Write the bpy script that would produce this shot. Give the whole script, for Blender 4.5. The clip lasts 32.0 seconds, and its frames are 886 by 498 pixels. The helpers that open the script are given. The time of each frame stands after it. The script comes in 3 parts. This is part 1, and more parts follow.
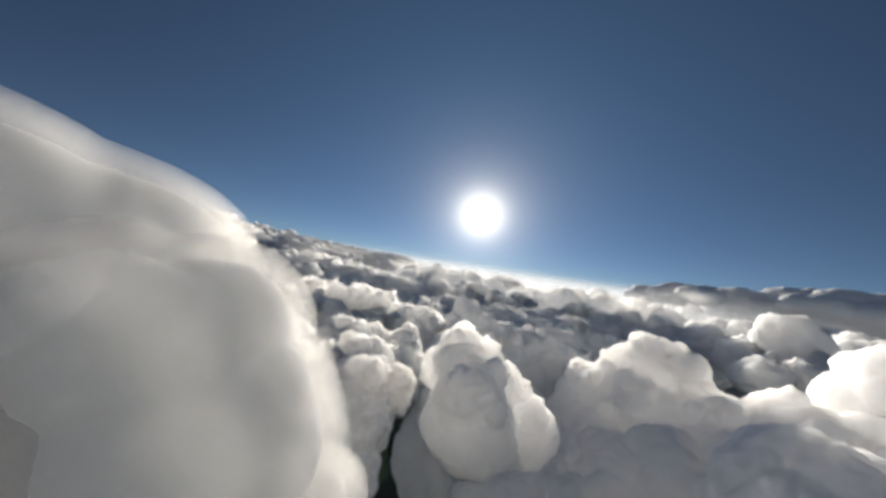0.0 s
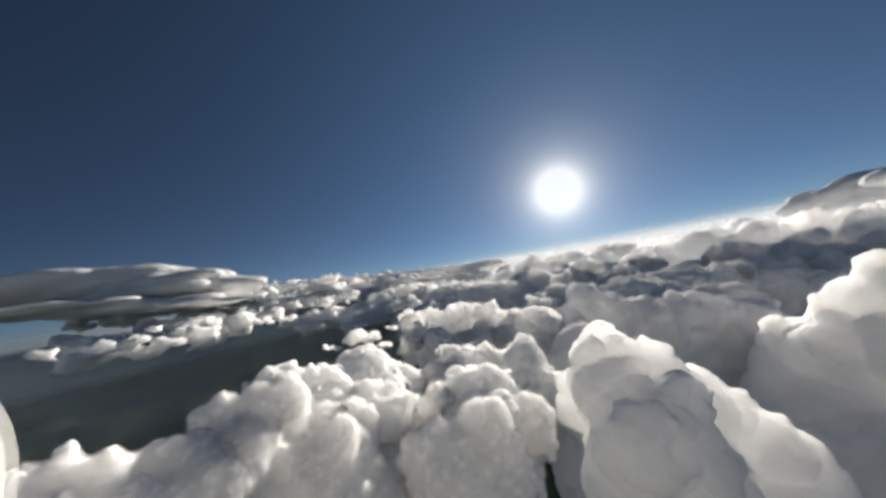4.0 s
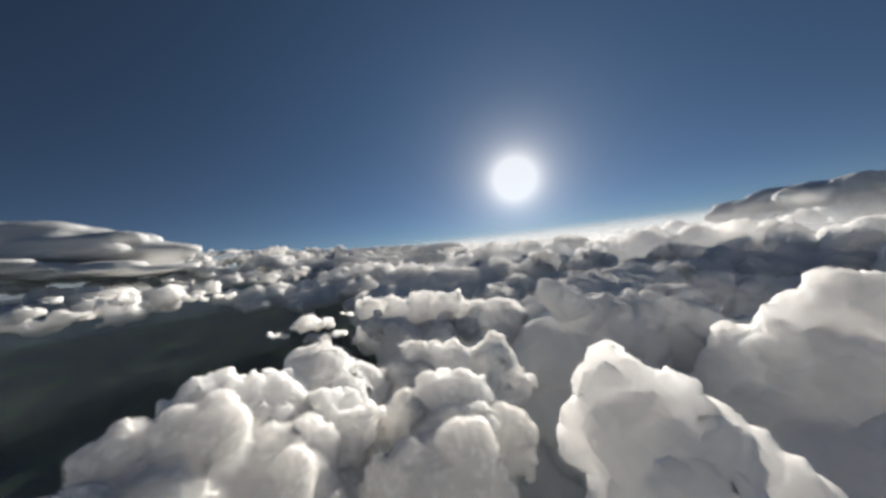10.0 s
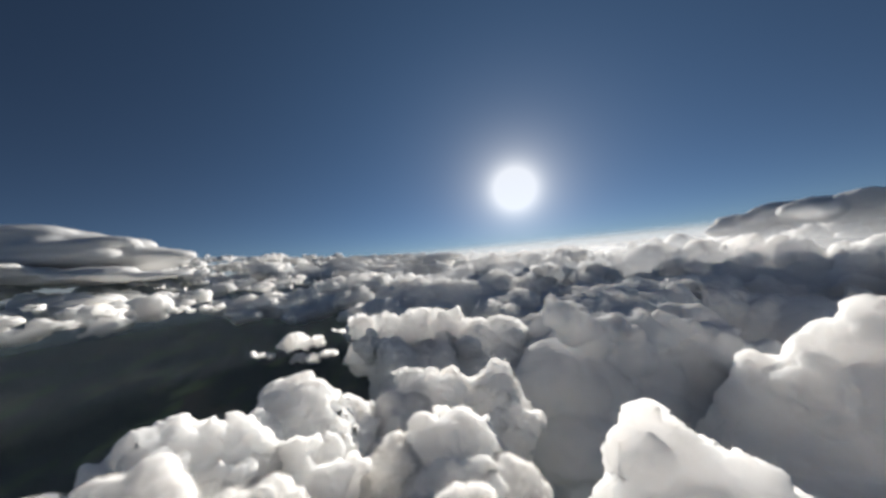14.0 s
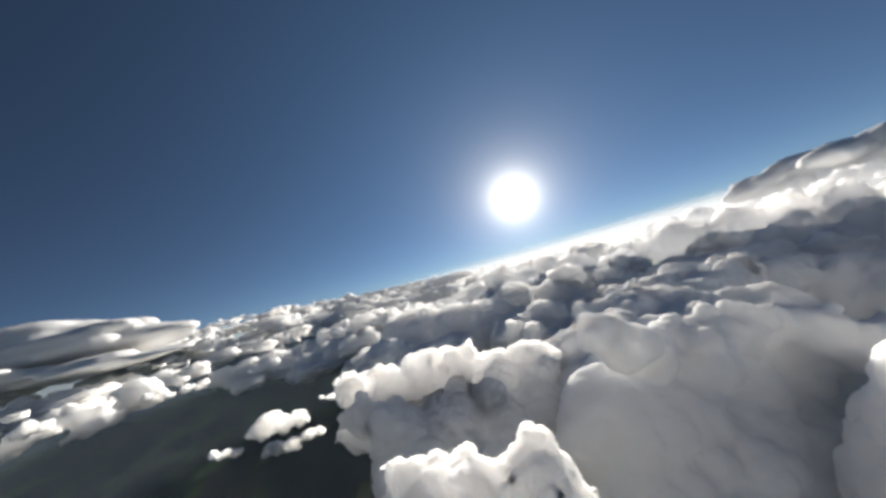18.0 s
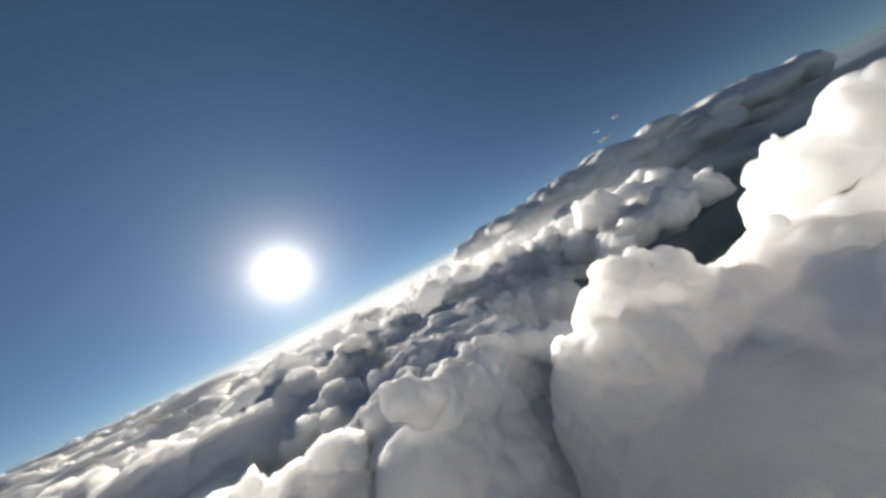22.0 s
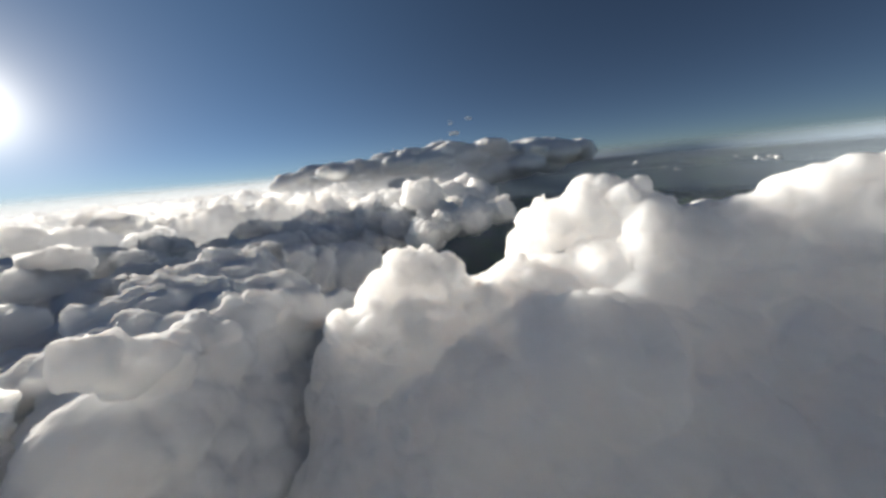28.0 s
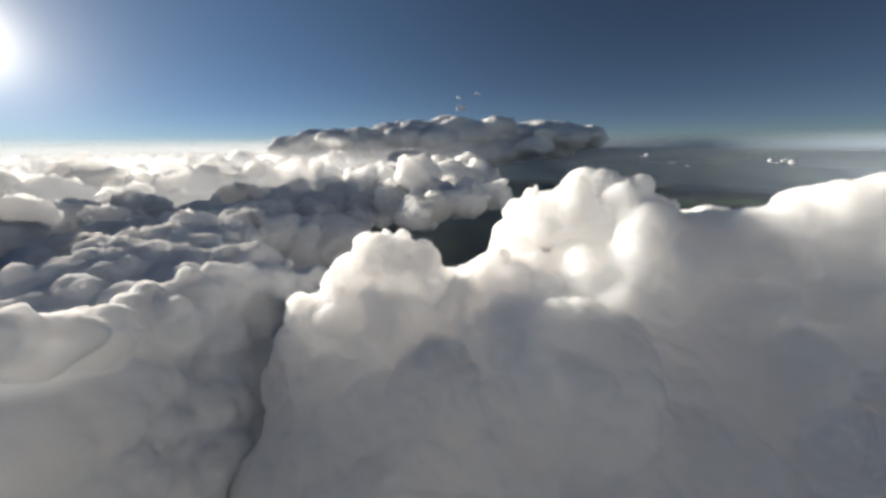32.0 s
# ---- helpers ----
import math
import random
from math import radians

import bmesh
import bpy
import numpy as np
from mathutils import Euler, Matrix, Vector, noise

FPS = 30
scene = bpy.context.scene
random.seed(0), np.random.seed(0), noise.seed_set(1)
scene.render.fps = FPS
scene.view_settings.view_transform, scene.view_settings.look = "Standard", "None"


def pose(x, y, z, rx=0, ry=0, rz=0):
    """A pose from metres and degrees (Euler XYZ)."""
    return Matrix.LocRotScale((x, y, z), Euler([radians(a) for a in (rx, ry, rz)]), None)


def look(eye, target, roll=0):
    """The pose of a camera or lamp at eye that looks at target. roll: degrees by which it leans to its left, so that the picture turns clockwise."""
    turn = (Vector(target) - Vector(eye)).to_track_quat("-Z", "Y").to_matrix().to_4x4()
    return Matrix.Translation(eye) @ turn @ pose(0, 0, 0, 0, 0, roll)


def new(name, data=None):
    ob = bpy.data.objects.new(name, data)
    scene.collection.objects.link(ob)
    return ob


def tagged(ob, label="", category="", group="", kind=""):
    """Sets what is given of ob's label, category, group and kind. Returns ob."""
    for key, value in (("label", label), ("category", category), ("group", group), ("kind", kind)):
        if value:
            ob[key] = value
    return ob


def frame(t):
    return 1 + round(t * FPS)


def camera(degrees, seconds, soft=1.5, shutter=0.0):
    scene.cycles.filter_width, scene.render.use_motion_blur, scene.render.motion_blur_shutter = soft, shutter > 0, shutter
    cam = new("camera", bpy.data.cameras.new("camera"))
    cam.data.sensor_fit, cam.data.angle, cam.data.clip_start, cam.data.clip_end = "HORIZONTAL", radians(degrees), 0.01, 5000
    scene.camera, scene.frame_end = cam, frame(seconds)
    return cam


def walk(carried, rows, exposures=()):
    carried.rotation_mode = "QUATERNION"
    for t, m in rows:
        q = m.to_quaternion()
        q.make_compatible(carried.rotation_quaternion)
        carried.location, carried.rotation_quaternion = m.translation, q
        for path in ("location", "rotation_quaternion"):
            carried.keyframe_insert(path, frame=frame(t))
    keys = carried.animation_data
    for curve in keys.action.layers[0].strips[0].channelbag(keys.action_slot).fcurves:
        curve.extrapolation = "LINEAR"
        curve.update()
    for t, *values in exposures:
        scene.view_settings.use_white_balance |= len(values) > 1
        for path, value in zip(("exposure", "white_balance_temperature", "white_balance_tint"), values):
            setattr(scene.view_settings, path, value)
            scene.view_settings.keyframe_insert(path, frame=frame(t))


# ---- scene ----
cam = camera(109.1, 32.0, soft=3.4)
scene.cycles.transparent_max_bounces, scene.cycles.max_bounces, scene.cycles.diffuse_bounces = 32, 16, 8
PATH = [
    (0.0, (16.08, -88.92, -12.04), (23.77, 10.63, -6.46), 8.79),
    (1.0, (19.62, -79.32, -12.04), (9.75, 20.01, -6.02), 4.73),
    (2.0, (22.39, -65.58, -11.94), (-0.04, 31.41, -2.36), -5.64),
    (2.5, (23.01, -57.22, -11.81), (-0.62, 39.41, -1.57), -8.53),
    (4.5, (20.12, -17.76, -10.96), (2.53, 80.48, -4.70), -9.94),
    (5.0, (17.80, -13.97, -10.47), (2.25, 84.69, -5.49), -9.64),
    (6.0, (10.84, -12.24, -8.85), (-1.24, 87.00, -6.57), -8.66),
    (7.0, (5.06, -11.67, -5.89), (-4.46, 87.88, -5.68), -8.04),
    (8.0, (1.64, -7.39, -2.47), (-6.37, 92.29, -3.20), -7.34),
    (9.0, (-0.00, -0.08, -0.01), (-6.98, 99.67, -1.01), -6.75),
    (10.0, (-1.50, 6.96, 2.68), (-7.84, 106.76, 1.84), -6.34),
    (11.0, (-1.69, 14.05, 5.85), (-7.83, 113.86, 5.28), -5.89),
    (12.0, (-1.99, 20.40, 8.91), (-8.07, 120.22, 8.97), -5.51),
    (13.0, (-2.96, 26.95, 11.19), (-8.92, 126.77, 11.94), -5.40),
    (14.0, (-2.69, 37.58, 11.58), (-8.54, 137.39, 13.39), -5.46),
    (14.5, (-1.67, 45.83, 11.22), (-8.03, 145.60, 13.79), -5.90),
    (16.5, (8.28, 98.85, 12.43), (-0.18, 198.35, 17.86), -8.44),
    (17.0, (11.22, 112.24, 11.60), (2.24, 211.63, 18.06), -9.85),
    (17.5, (13.82, 124.14, 10.95), (4.60, 223.42, 18.50), -11.91),
    (18.0, (15.22, 132.80, 11.00), (7.64, 232.10, 20.00), -16.01),
    (18.5, (14.69, 136.78, 12.15), (12.56, 236.29, 21.81), -21.37),
    (19.0, (12.86, 136.51, 14.10), (17.50, 236.00, 23.09), -24.20),
    (19.5, (10.54, 134.69, 16.18), (23.18, 233.56, 24.24), -26.23),
    (20.0, (8.55, 133.31, 17.71), (30.66, 230.56, 25.13), -27.46),
    (20.5, (6.88, 132.73, 18.40), (39.71, 226.93, 25.46), -28.04),
    (21.0, (6.18, 132.93, 19.04), (48.86, 223.14, 25.33), -27.91),
    (21.5, (6.89, 133.88, 19.84), (58.32, 219.48, 25.05), -27.63),
    (22.0, (8.93, 135.72, 20.59), (68.51, 215.95, 24.18), -27.10),
    (22.5, (12.07, 138.31, 21.24), (79.22, 212.39, 22.90), -25.32),
    (23.0, (16.32, 141.50, 21.86), (90.69, 208.35, 21.69), -21.84),
    (23.5, (21.31, 144.77, 22.59), (102.00, 203.81, 20.57), -16.20),
    (24.0, (25.76, 147.04, 23.39), (110.63, 199.82, 19.73), -10.26),
    (24.5, (29.07, 147.49, 24.32), (115.54, 197.46, 19.42), -7.41),
    (25.0, (31.17, 146.07, 25.37), (118.50, 194.33, 18.73), -6.01),
    (26.0, (33.40, 139.02, 27.50), (121.03, 185.22, 13.83), -6.28),
    (26.5, (34.63, 135.37, 28.42), (121.99, 180.63, 10.52), -6.89),
    (28.5, (43.83, 123.61, 31.54), (130.67, 165.33, 4.72), -4.72),
    (29.0, (48.06, 122.48, 32.19), (134.71, 163.62, 3.96), -3.79),
    (30.0, (59.26, 122.22, 33.19), (145.75, 162.29, 2.95), -1.43),
    (31.0, (71.90, 121.33, 33.73), (157.89, 161.75, 2.57), -0.18),
    (32.0, (82.94, 115.96, 33.90), (168.08, 157.52, 1.92), -0.63),
]
walk(cam, [(t, look(eye, target, roll)) for t, eye, target, roll in PATH],
     [(0, 1.15, 6800, 10), (2, 1.05, 6750, 10), (5, 1.03, 6700, 10), (7, 1.00, 6800, 10), (10, 0.90, 6700, 10), (13.5, 0.90, 6550, 10), (17, 1.25, 6650, 10), (19, 1.46, 6750, 10), (21, 1.40, 6850, 10), (23, 1.35, 6850, 10), (26, 1.35, 6850, 10), (32, 1.30, 7000, 10)])

# ---- sky and sun ----
SUN_EL, SUN_AZ = radians(10.3), radians(10.4)   # azimuth clockwise from +y
SUN_DIR = Vector((math.sin(SUN_AZ) * math.cos(SUN_EL), math.cos(SUN_AZ) * math.cos(SUN_EL), math.sin(SUN_EL)))
world = bpy.data.worlds.new("sky")
scene.world = world
world.use_nodes = True
nt = world.node_tree
nt.nodes.clear()
out = nt.nodes.new("ShaderNodeOutputWorld")
bg = nt.nodes.new("ShaderNodeBackground")
sky = nt.nodes.new("ShaderNodeTexSky")
sky.sky_type = "NISHITA"
sky.sun_disc = False
sky.sun_elevation, sky.sun_rotation = SUN_EL, SUN_AZ
sky.altitude, sky.air_density, sky.dust_density, sky.ozone_density = 10000, 1.4, 0.0, 1.5
co = nt.nodes.new("ShaderNodeTexCoord")
dot = nt.nodes.new("ShaderNodeVectorMath")
dot.operation = "DOT_PRODUCT"
dot.inputs[1].default_value = SUN_DIR
nt.links.new(co.outputs["Generated"], dot.inputs[0])


def wmath(op, a, b):
    n = nt.nodes.new("ShaderNodeMath")
    n.operation = op
    for s, v in zip(n.inputs, (a, b)):
        if isinstance(v, (int, float)):
            s.default_value = v
        else:
            nt.links.new(v, s)
    return n.outputs[0]


def glow(k, amount):
    """amount * exp(-k (1 - cos angle to the sun))"""
    return wmath("MULTIPLY", wmath("EXPONENT", wmath("MULTIPLY", wmath("SUBTRACT", dot.outputs["Value"], 1.0), k), 0.0), amount)


SKY_STRENGTH = 0.019
disc = wmath("MINIMUM", wmath("ADD", glow(520.0, 0.6), wmath("ADD", glow(120.0, 0.16), glow(30.0, 0.05))), 0.41)
mix = nt.nodes.new("ShaderNodeMix")
mix.data_type, mix.blend_type = "RGBA", "ADD"
mix.inputs["Factor"].default_value = 1.0
scl = nt.nodes.new("ShaderNodeVectorMath")
scl.operation = "SCALE"
scl.inputs["Scale"].default_value = SKY_STRENGTH
nt.links.new(sky.outputs[0], scl.inputs[0])
white = nt.nodes.new("ShaderNodeVectorMath")
white.operation = "SCALE"
white.inputs[0].default_value = (1.0, 0.955, 0.87)
nt.links.new(disc, white.inputs["Scale"])
blue = nt.nodes.new("ShaderNodeVectorMath")   # wide bluish aureole
blue.operation = "SCALE"
blue.inputs[0].default_value = (0.30, 0.66, 1.28)
nt.links.new(glow(3.6, 0.056), blue.inputs["Scale"])
both = nt.nodes.new("ShaderNodeVectorMath")
nt.links.new(scl.outputs[0], both.inputs[0])
nt.links.new(blue.outputs[0], both.inputs[1])
nt.links.new(both.outputs[0], mix.inputs["A"])
nt.links.new(white.outputs[0], mix.inputs["B"])
nt.links.new(mix.outputs["Result"], bg.inputs["Color"])
bg.inputs["Strength"].default_value = 1.0
nt.links.new(bg.outputs[0], out.inputs["Surface"])

sun = new("sun", bpy.data.lights.new("sun", "SUN"))
sun.data.energy, sun.data.angle, sun.data.color = 3.8, radians(0.53), (1.0, 0.955, 0.88)
sun.matrix_world = look(SUN_DIR * 100, (0, 0, 0))


# ---- materials ----
def material(name):
    m = bpy.data.materials.new(name)
    m.use_nodes = True
    return m, m.node_tree, m.node_tree.nodes["Principled BSDF"]


def cloud_material(name, radius, bump=6.0, size=14.0, base=(0.997, 0.984, 0.96, 1)):
    m, t, p = material(name)
    p.inputs["Base Color"].default_value = base
    p.inputs["Roughness"].default_value = 1.0
    p.inputs["Specular IOR Level"].default_value = 0.0
    p.inputs["Subsurface Weight"].default_value = 0.95
    p.inputs["Subsurface Radius"].default_value = (1.04, 1.0, 0.96)
    p.inputs["Subsurface Anisotropy"].default_value = 0.8
    p.inputs["Subsurface Scale"].default_value = radius
    c = t.nodes.new("ShaderNodeTexCoord")
    n = t.nodes.new("ShaderNodeTexNoise")
    n.inputs["Scale"].default_value = 1.0 / size
    n.inputs["Detail"].default_value = 5.0
    b = t.nodes.new("ShaderNodeBump")
    b.inputs["Strength"].default_value = 0.35
    b.inputs["Distance"].default_value = bump
    t.links.new(c.outputs["Object"], n.inputs["Vector"])
    t.links.new(n.outputs["Fac"], b.inputs["Height"])
    t.links.new(b.outputs["Normal"], p.inputs["Normal"])
    return m


CLOUD_NEAR = cloud_material("cloud_near", 60.0, 0.5, 6.0)
CLOUD_MID = cloud_material("cloud_mid", 200.0, 1.2, 14.0)
CLOUD_FAR = cloud_material("cloud_far", 300.0, 4.0, 40.0)
# white cloud with its shade put into a grey base colour, darkest for stratus
CLOUD_SHADE_GREY = cloud_material("cloud_shade_grey", 10.0, 4.0, 40.0, (0.84, 0.84, 0.84, 1))
CLOUD_STRATUS_SHADE = cloud_material("cloud_stratus_shade", 10.0, 3.0, 40.0, (0.68, 0.68, 0.68, 1))
# base colour lowered to paint in the shade of the bank's flank
CLOUD_BANK_SHADE = cloud_material("cloud_bank_shade", 32.0, 0.3, 20.0, (0.82, 0.825, 0.83, 1))
CLOUD_TOWER = cloud_material("cloud_tower", 140.0, 0.2, 8.0)
CLOUD_VEIL = cloud_material("cloud_veil", 30.0, 0.2, 12.0, (0.95, 0.945, 0.935, 1))


def mist_material(name, amount):
    """Thin mist of white droplets with clear air between them."""
    m, t, p = material(name)
    t.nodes.remove(p)
    d, w, h = t.nodes.new("ShaderNodeBsdfDiffuse"), t.nodes.new("ShaderNodeBsdfTranslucent"), t.nodes.new("ShaderNodeMixShader")
    d.inputs["Color"].default_value = w.inputs["Color"].default_value = (0.99, 0.98, 0.96, 1)
    x, k = t.nodes.new("ShaderNodeBsdfTransparent"), t.nodes.new("ShaderNodeMixShader")
    h.inputs["Fac"].default_value, k.inputs["Fac"].default_value = 0.35, amount
    t.links.new(d.outputs[0], h.inputs[1])
    t.links.new(w.outputs[0], h.inputs[2])
    t.links.new(x.outputs[0], k.inputs[1])
    t.links.new(h.outputs[0], k.inputs[2])
    t.links.new(k.outputs[0], t.nodes["Material Output"].inputs["Surface"])
    return m


MIST = mist_material("mist", 0.15)


# ---- cloud building ----
def ico(sub):
    """Unit sphere: points and triangles."""
    bm = bmesh.new()
    bmesh.ops.create_icosphere(bm, subdivisions=sub, radius=1.0)
    v = np.array([p.co[:] for p in bm.verts])
    f = np.array([[p.index for p in q.verts] for q in bm.faces])
    bm.free()
    return v, f


ICO = {k: ico(k) for k in (1, 2, 3)}


def soup(spheres):
    """One mesh of many balls (x, y, z, r, flat, fineness)."""
    vs, fs, n = [], [], 0
    for x, y, z, r, fl, sub in spheres:
        v, f = ICO[sub]
        vs.append(v * (r, r, r * fl) + (x, y, z))
        fs.append(f + n)
        n += len(v)
    return np.concatenate(vs), np.concatenate(fs)


def mesh_of(name, v, f):
    m = bpy.data.meshes.new(name)
    m.vertices.add(len(v))
    m.vertices.foreach_set("co", np.asarray(v, np.float32).ravel())
    m.loops.add(f.size)
    m.loops.foreach_set("vertex_index", f.astype(np.int32).ravel())
    m.polygons.add(len(f))
    m.polygons.foreach_set("loop_start", np.arange(0, f.size, 3, dtype=np.int32))
    m.update(calc_edges=True)
    return m


def melted(name, spheres, voxel, lumps, mat, smooth=1):
    """The balls melted into one skin, then roughened at the sizes in lumps (size, height, octaves; below zero: soft swells, zero: rounded heads)."""
    ob = new(name, mesh_of(name, *soup(spheres)))
    md = ob.modifiers.new("melt", "REMESH")
    md.mode, md.voxel_size, md.use_smooth_shade = "VOXEL", voxel, True
    if smooth:
        sm = ob.modifiers.new("soften", "SMOOTH")
        sm.factor, sm.iterations = 0.5, smooth
    for size, height, depth in lumps:
        dm = ob.modifiers.new("lump", "DISPLACE")
        if depth == 0:   # rounded heads with creases between them
            t = bpy.data.textures.new("heads", "VORONOI")
            t.noise_scale, t.distance_metric = size, "DISTANCE_SQUARED"
            dm.mid_level, dm.strength = 0.25, -1.8 * height
        else:
            t = bpy.data.textures.new("lump", "CLOUDS")
            t.noise_scale, t.noise_depth, t.noise_type = size, abs(depth), "HARD_NOISE" if depth > 0 else "SOFT_NOISE"
            dm.mid_level, dm.strength = 0.3 if depth > 0 else 0.5, height
        dm.texture, dm.texture_coords = t, "GLOBAL"
        if depth == 0:
            sm = ob.modifiers.new("soften", "SMOOTH")
            sm.factor, sm.iterations = 0.5, 2
    mesh = bpy.data.meshes.new_from_object(ob.evaluated_get(bpy.context.evaluated_depsgraph_get()))
    ob.modifiers.clear()
    old, ob.data = ob.data, mesh
    bpy.data.meshes.remove(old)
    mesh.name = name
    mesh.materials.clear()
    mesh.materials.append(mat)
    mesh.polygons.foreach_set("use_smooth", [True] * len(mesh.polygons))
    soften(mesh)
    return ob


def blurred(mesh, rounds, what="co"):
    """The mesh's vertex places, or normals, averaged with their neighbours."""
    n, k = len(mesh.vertices), len(mesh.edges)
    e, v = np.empty(k * 2, np.int32), np.empty(n * 3, np.float32)
    mesh.edges.foreach_get("vertices", e)
    mesh.vertices.foreach_get(what, v)
    a, b_, now = e[0::2], e[1::2], v.reshape(-1, 3).astype(float)
    links = (np.bincount(a, minlength=n) + np.bincount(b_, minlength=n) + 1.0)[:, None]
    for _ in range(rounds):
        now = (now + np.stack([np.bincount(a, now[b_, i], n) + np.bincount(b_, now[a, i], n) for i in range(3)], 1)) / links
    return now


def soften(mesh, rounds=7, share=0.42):
    """Light scatters deep inside a cloud, so small lumps show far less in its shading than in its outline: blurred vertex normals."""
    now = share * blurred(mesh, rounds, "normal") + (1 - share) * blurred(mesh, 0, "normal")
    mesh.normals_split_custom_set_from_vertices((now / np.maximum(np.linalg.norm(now, axis=1, keepdims=True), 1e-6)).tolist())


def misty(ob, depth, layers):
    """Thin mist round a cloud, in layers further and further off its skin."""
    base = blurred(ob.data, 6)
    for i in range(layers):
        m = ob.data.copy()
        m.name = "mist"
        m.vertices.foreach_set("co", base.astype(np.float32).ravel())
        m.update()
        m.vertices.foreach_set("co", (base + blurred(m, 8, "normal") * depth * (i + 0.5) / layers).astype(np.float32).ravel())
        m.materials[0] = MIST
        m.update()
        tagged(new("mist", m), "thin white mist round the cloud").parent = ob


def grown(puffs, voxel, flat, children, rnd, reach=0.9):
    """Balls for the large puffs (x, y, z, r), with two generations of smaller ones on them."""
    out_ = []

    def grow(x, y, z, r, level):
        if r < 0:   # a plain body with nothing grown on it
            out_.append((x, y, z, -r, flat, 3))
            return
        out_.append((x, y, z, r, flat if level == 0 else 0.95, 3 if level == 0 else 2 if level == 1 else 1))
        if level == 2 or r < voxel * 3:
            return
        for _ in range(children if level == 0 else 7):
            a, e = rnd.uniform(0, 2 * math.pi), math.asin(rnd.uniform(-0.5, 1.0))
            d, q = r * rnd.uniform(reach - 0.12, reach + 0.08), r * rnd.uniform(0.18, 0.45)
            grow(x + d * math.cos(e) * math.cos(a), y + d * math.cos(e) * math.sin(a), z + d * flat * math.sin(e), q, level + 1)

    for p in puffs:
        grow(*p, 0)
    return out_


def patch(a, b_, c, d, across, down, r, seed=1):
    """Plain puffs spread over the four-cornered sheet a b_ / c d, for the wall of a tower."""
    rnd = random.Random(seed)
    a, b_, c, d = Vector(a), Vector(b_), Vector(c), Vector(d)
    out_ = []
    for i in range(across):
        for k in range(down):
            u, v = (i + rnd.uniform(-0.25, 0.25)) / (across - 1), (k + rnd.uniform(-0.25, 0.25)) / (down - 1)
            p = a.lerp(b_, u).lerp(c.lerp(d, u), v)
            out_.append((*p, -r * rnd.uniform(0.9, 1.15)))
    return tuple(out_)


def cloud(name, puffs, mat, voxel, lumps, label, category="cloud", group="", flat=0.9, children=7, seed=1, kind="", reach=0.88, parent=None, smooth=1):
    """A cumulus from large puffs (x, y, z, r); a negative r makes a plain body."""
    balls = grown(puffs, voxel, flat, children, random.Random(seed), reach)
    ob = melted(name, balls, voxel, lumps, mat, smooth)
    if parent:   # a head or crest that belongs to a larger cloud
        ob.parent = parent
        return tagged(ob, label)
    return tagged(ob, label, category, group, kind)


def deck(name, count, spot, size, mat, voxel, lumps, label, cover=0.5, patch=500.0, flat=0.45, seed=1, children=6):
    """A field of small cumulus: spot(rnd) gives places, a noise of size patch leaves gaps."""
    rnd = random.Random(seed)
    puffs = []
    while len(puffs) < count:
        x, y, z = spot(rnd)
        v = noise.fractal(Vector((x / patch, y / patch, seed * 7.3)), 1.0, 2.0, 3)
        if v < cover:
            continue
        r = size * rnd.uniform(0.5, 1.2) * (1 + 0.8 * min(v, 1))
        for _ in range(rnd.randint(2, 4)):
            puffs.append((x + rnd.uniform(-1.6, 1.6) * r, y + rnd.uniform(-1, 1) * r, z + rnd.uniform(-0.2, 0.45) * r, r * rnd.uniform(0.45, 1.0)))
    return cloud(name, puffs, mat, voxel, lumps, label, "cloud field", flat=flat, children=children, seed=seed, kind="stuff", reach=0.75)


def polar(az0, az1, d0, d1, z0, z1, rise=0.0):
    """A spot between two bearings (degrees clockwise from +y) and two distances; the far deck may rise towards its left end."""
    def spot(rnd):
        b, d = rnd.uniform(az0, az1), rnd.uniform(d0, d1)
        a, up = radians(b), rise * max(0.0, 10 - b) / 50 * max(0.0, (d - 1000) / 3700) ** 1.3
        return d * math.sin(a), d * math.cos(a), rnd.uniform(z0, z1) + up
    return spot


def streak(name, a, b_, width, height, count, size, mat, voxel, lumps, label, flat=0.5, seed=1, taper=0.5, smooth=8):
    """A layered bank from a to b_: many flattened puffs, thinner towards its ends."""
    rnd = random.Random(seed)
    a, b_ = Vector(a), Vector(b_)
    side = Vector((b_.y - a.y, a.x - b_.x, 0)).normalized()
    puffs = []
    for _ in range(count):
        u = rnd.uniform(0, 1)
        thick = 1 - taper * abs(2 * u - 1) ** 2
        p = a.lerp(b_, u) + side * rnd.gauss(0, width * 0.5) + Vector((0, 0, rnd.uniform(-0.5, 0.5) * height * thick))
        puffs.append((*p, size * rnd.uniform(0.45, 1.0) * (0.55 + 0.45 * thick)))
    return cloud(name, puffs, mat, voxel, lumps, label, flat=flat, children=0, seed=seed, smooth=smooth)


# ---- clouds ----
thing = cloud("cumulus_cloud", (
    (-157, 136, -73, 13.4), (-134, 145, -81, 20.9), (-116, 169, -114, 29.8), (-118, 146, -113, 30.9), (-164, 127, -72, 10.5),
    (-108, 183, -152, 40.2), (-135, 123, -92, 23.4), (-134, 182, -106, -24.5), (-130, 216, -118, -26.8), (-106, 149, -153, -46.9),
    (-136, 107, -116, -27), (-101, 228, -151, -38.7),
), CLOUD_NEAR, 1.25, ((40, 7, -2), (22, 7, 0), (10, 4.2, 3), (4.5, 2, 3)), "billowing white cumulus over dark farmland", flat=0.9, children=14, seed=2)
misty(thing, 2.0, 3)
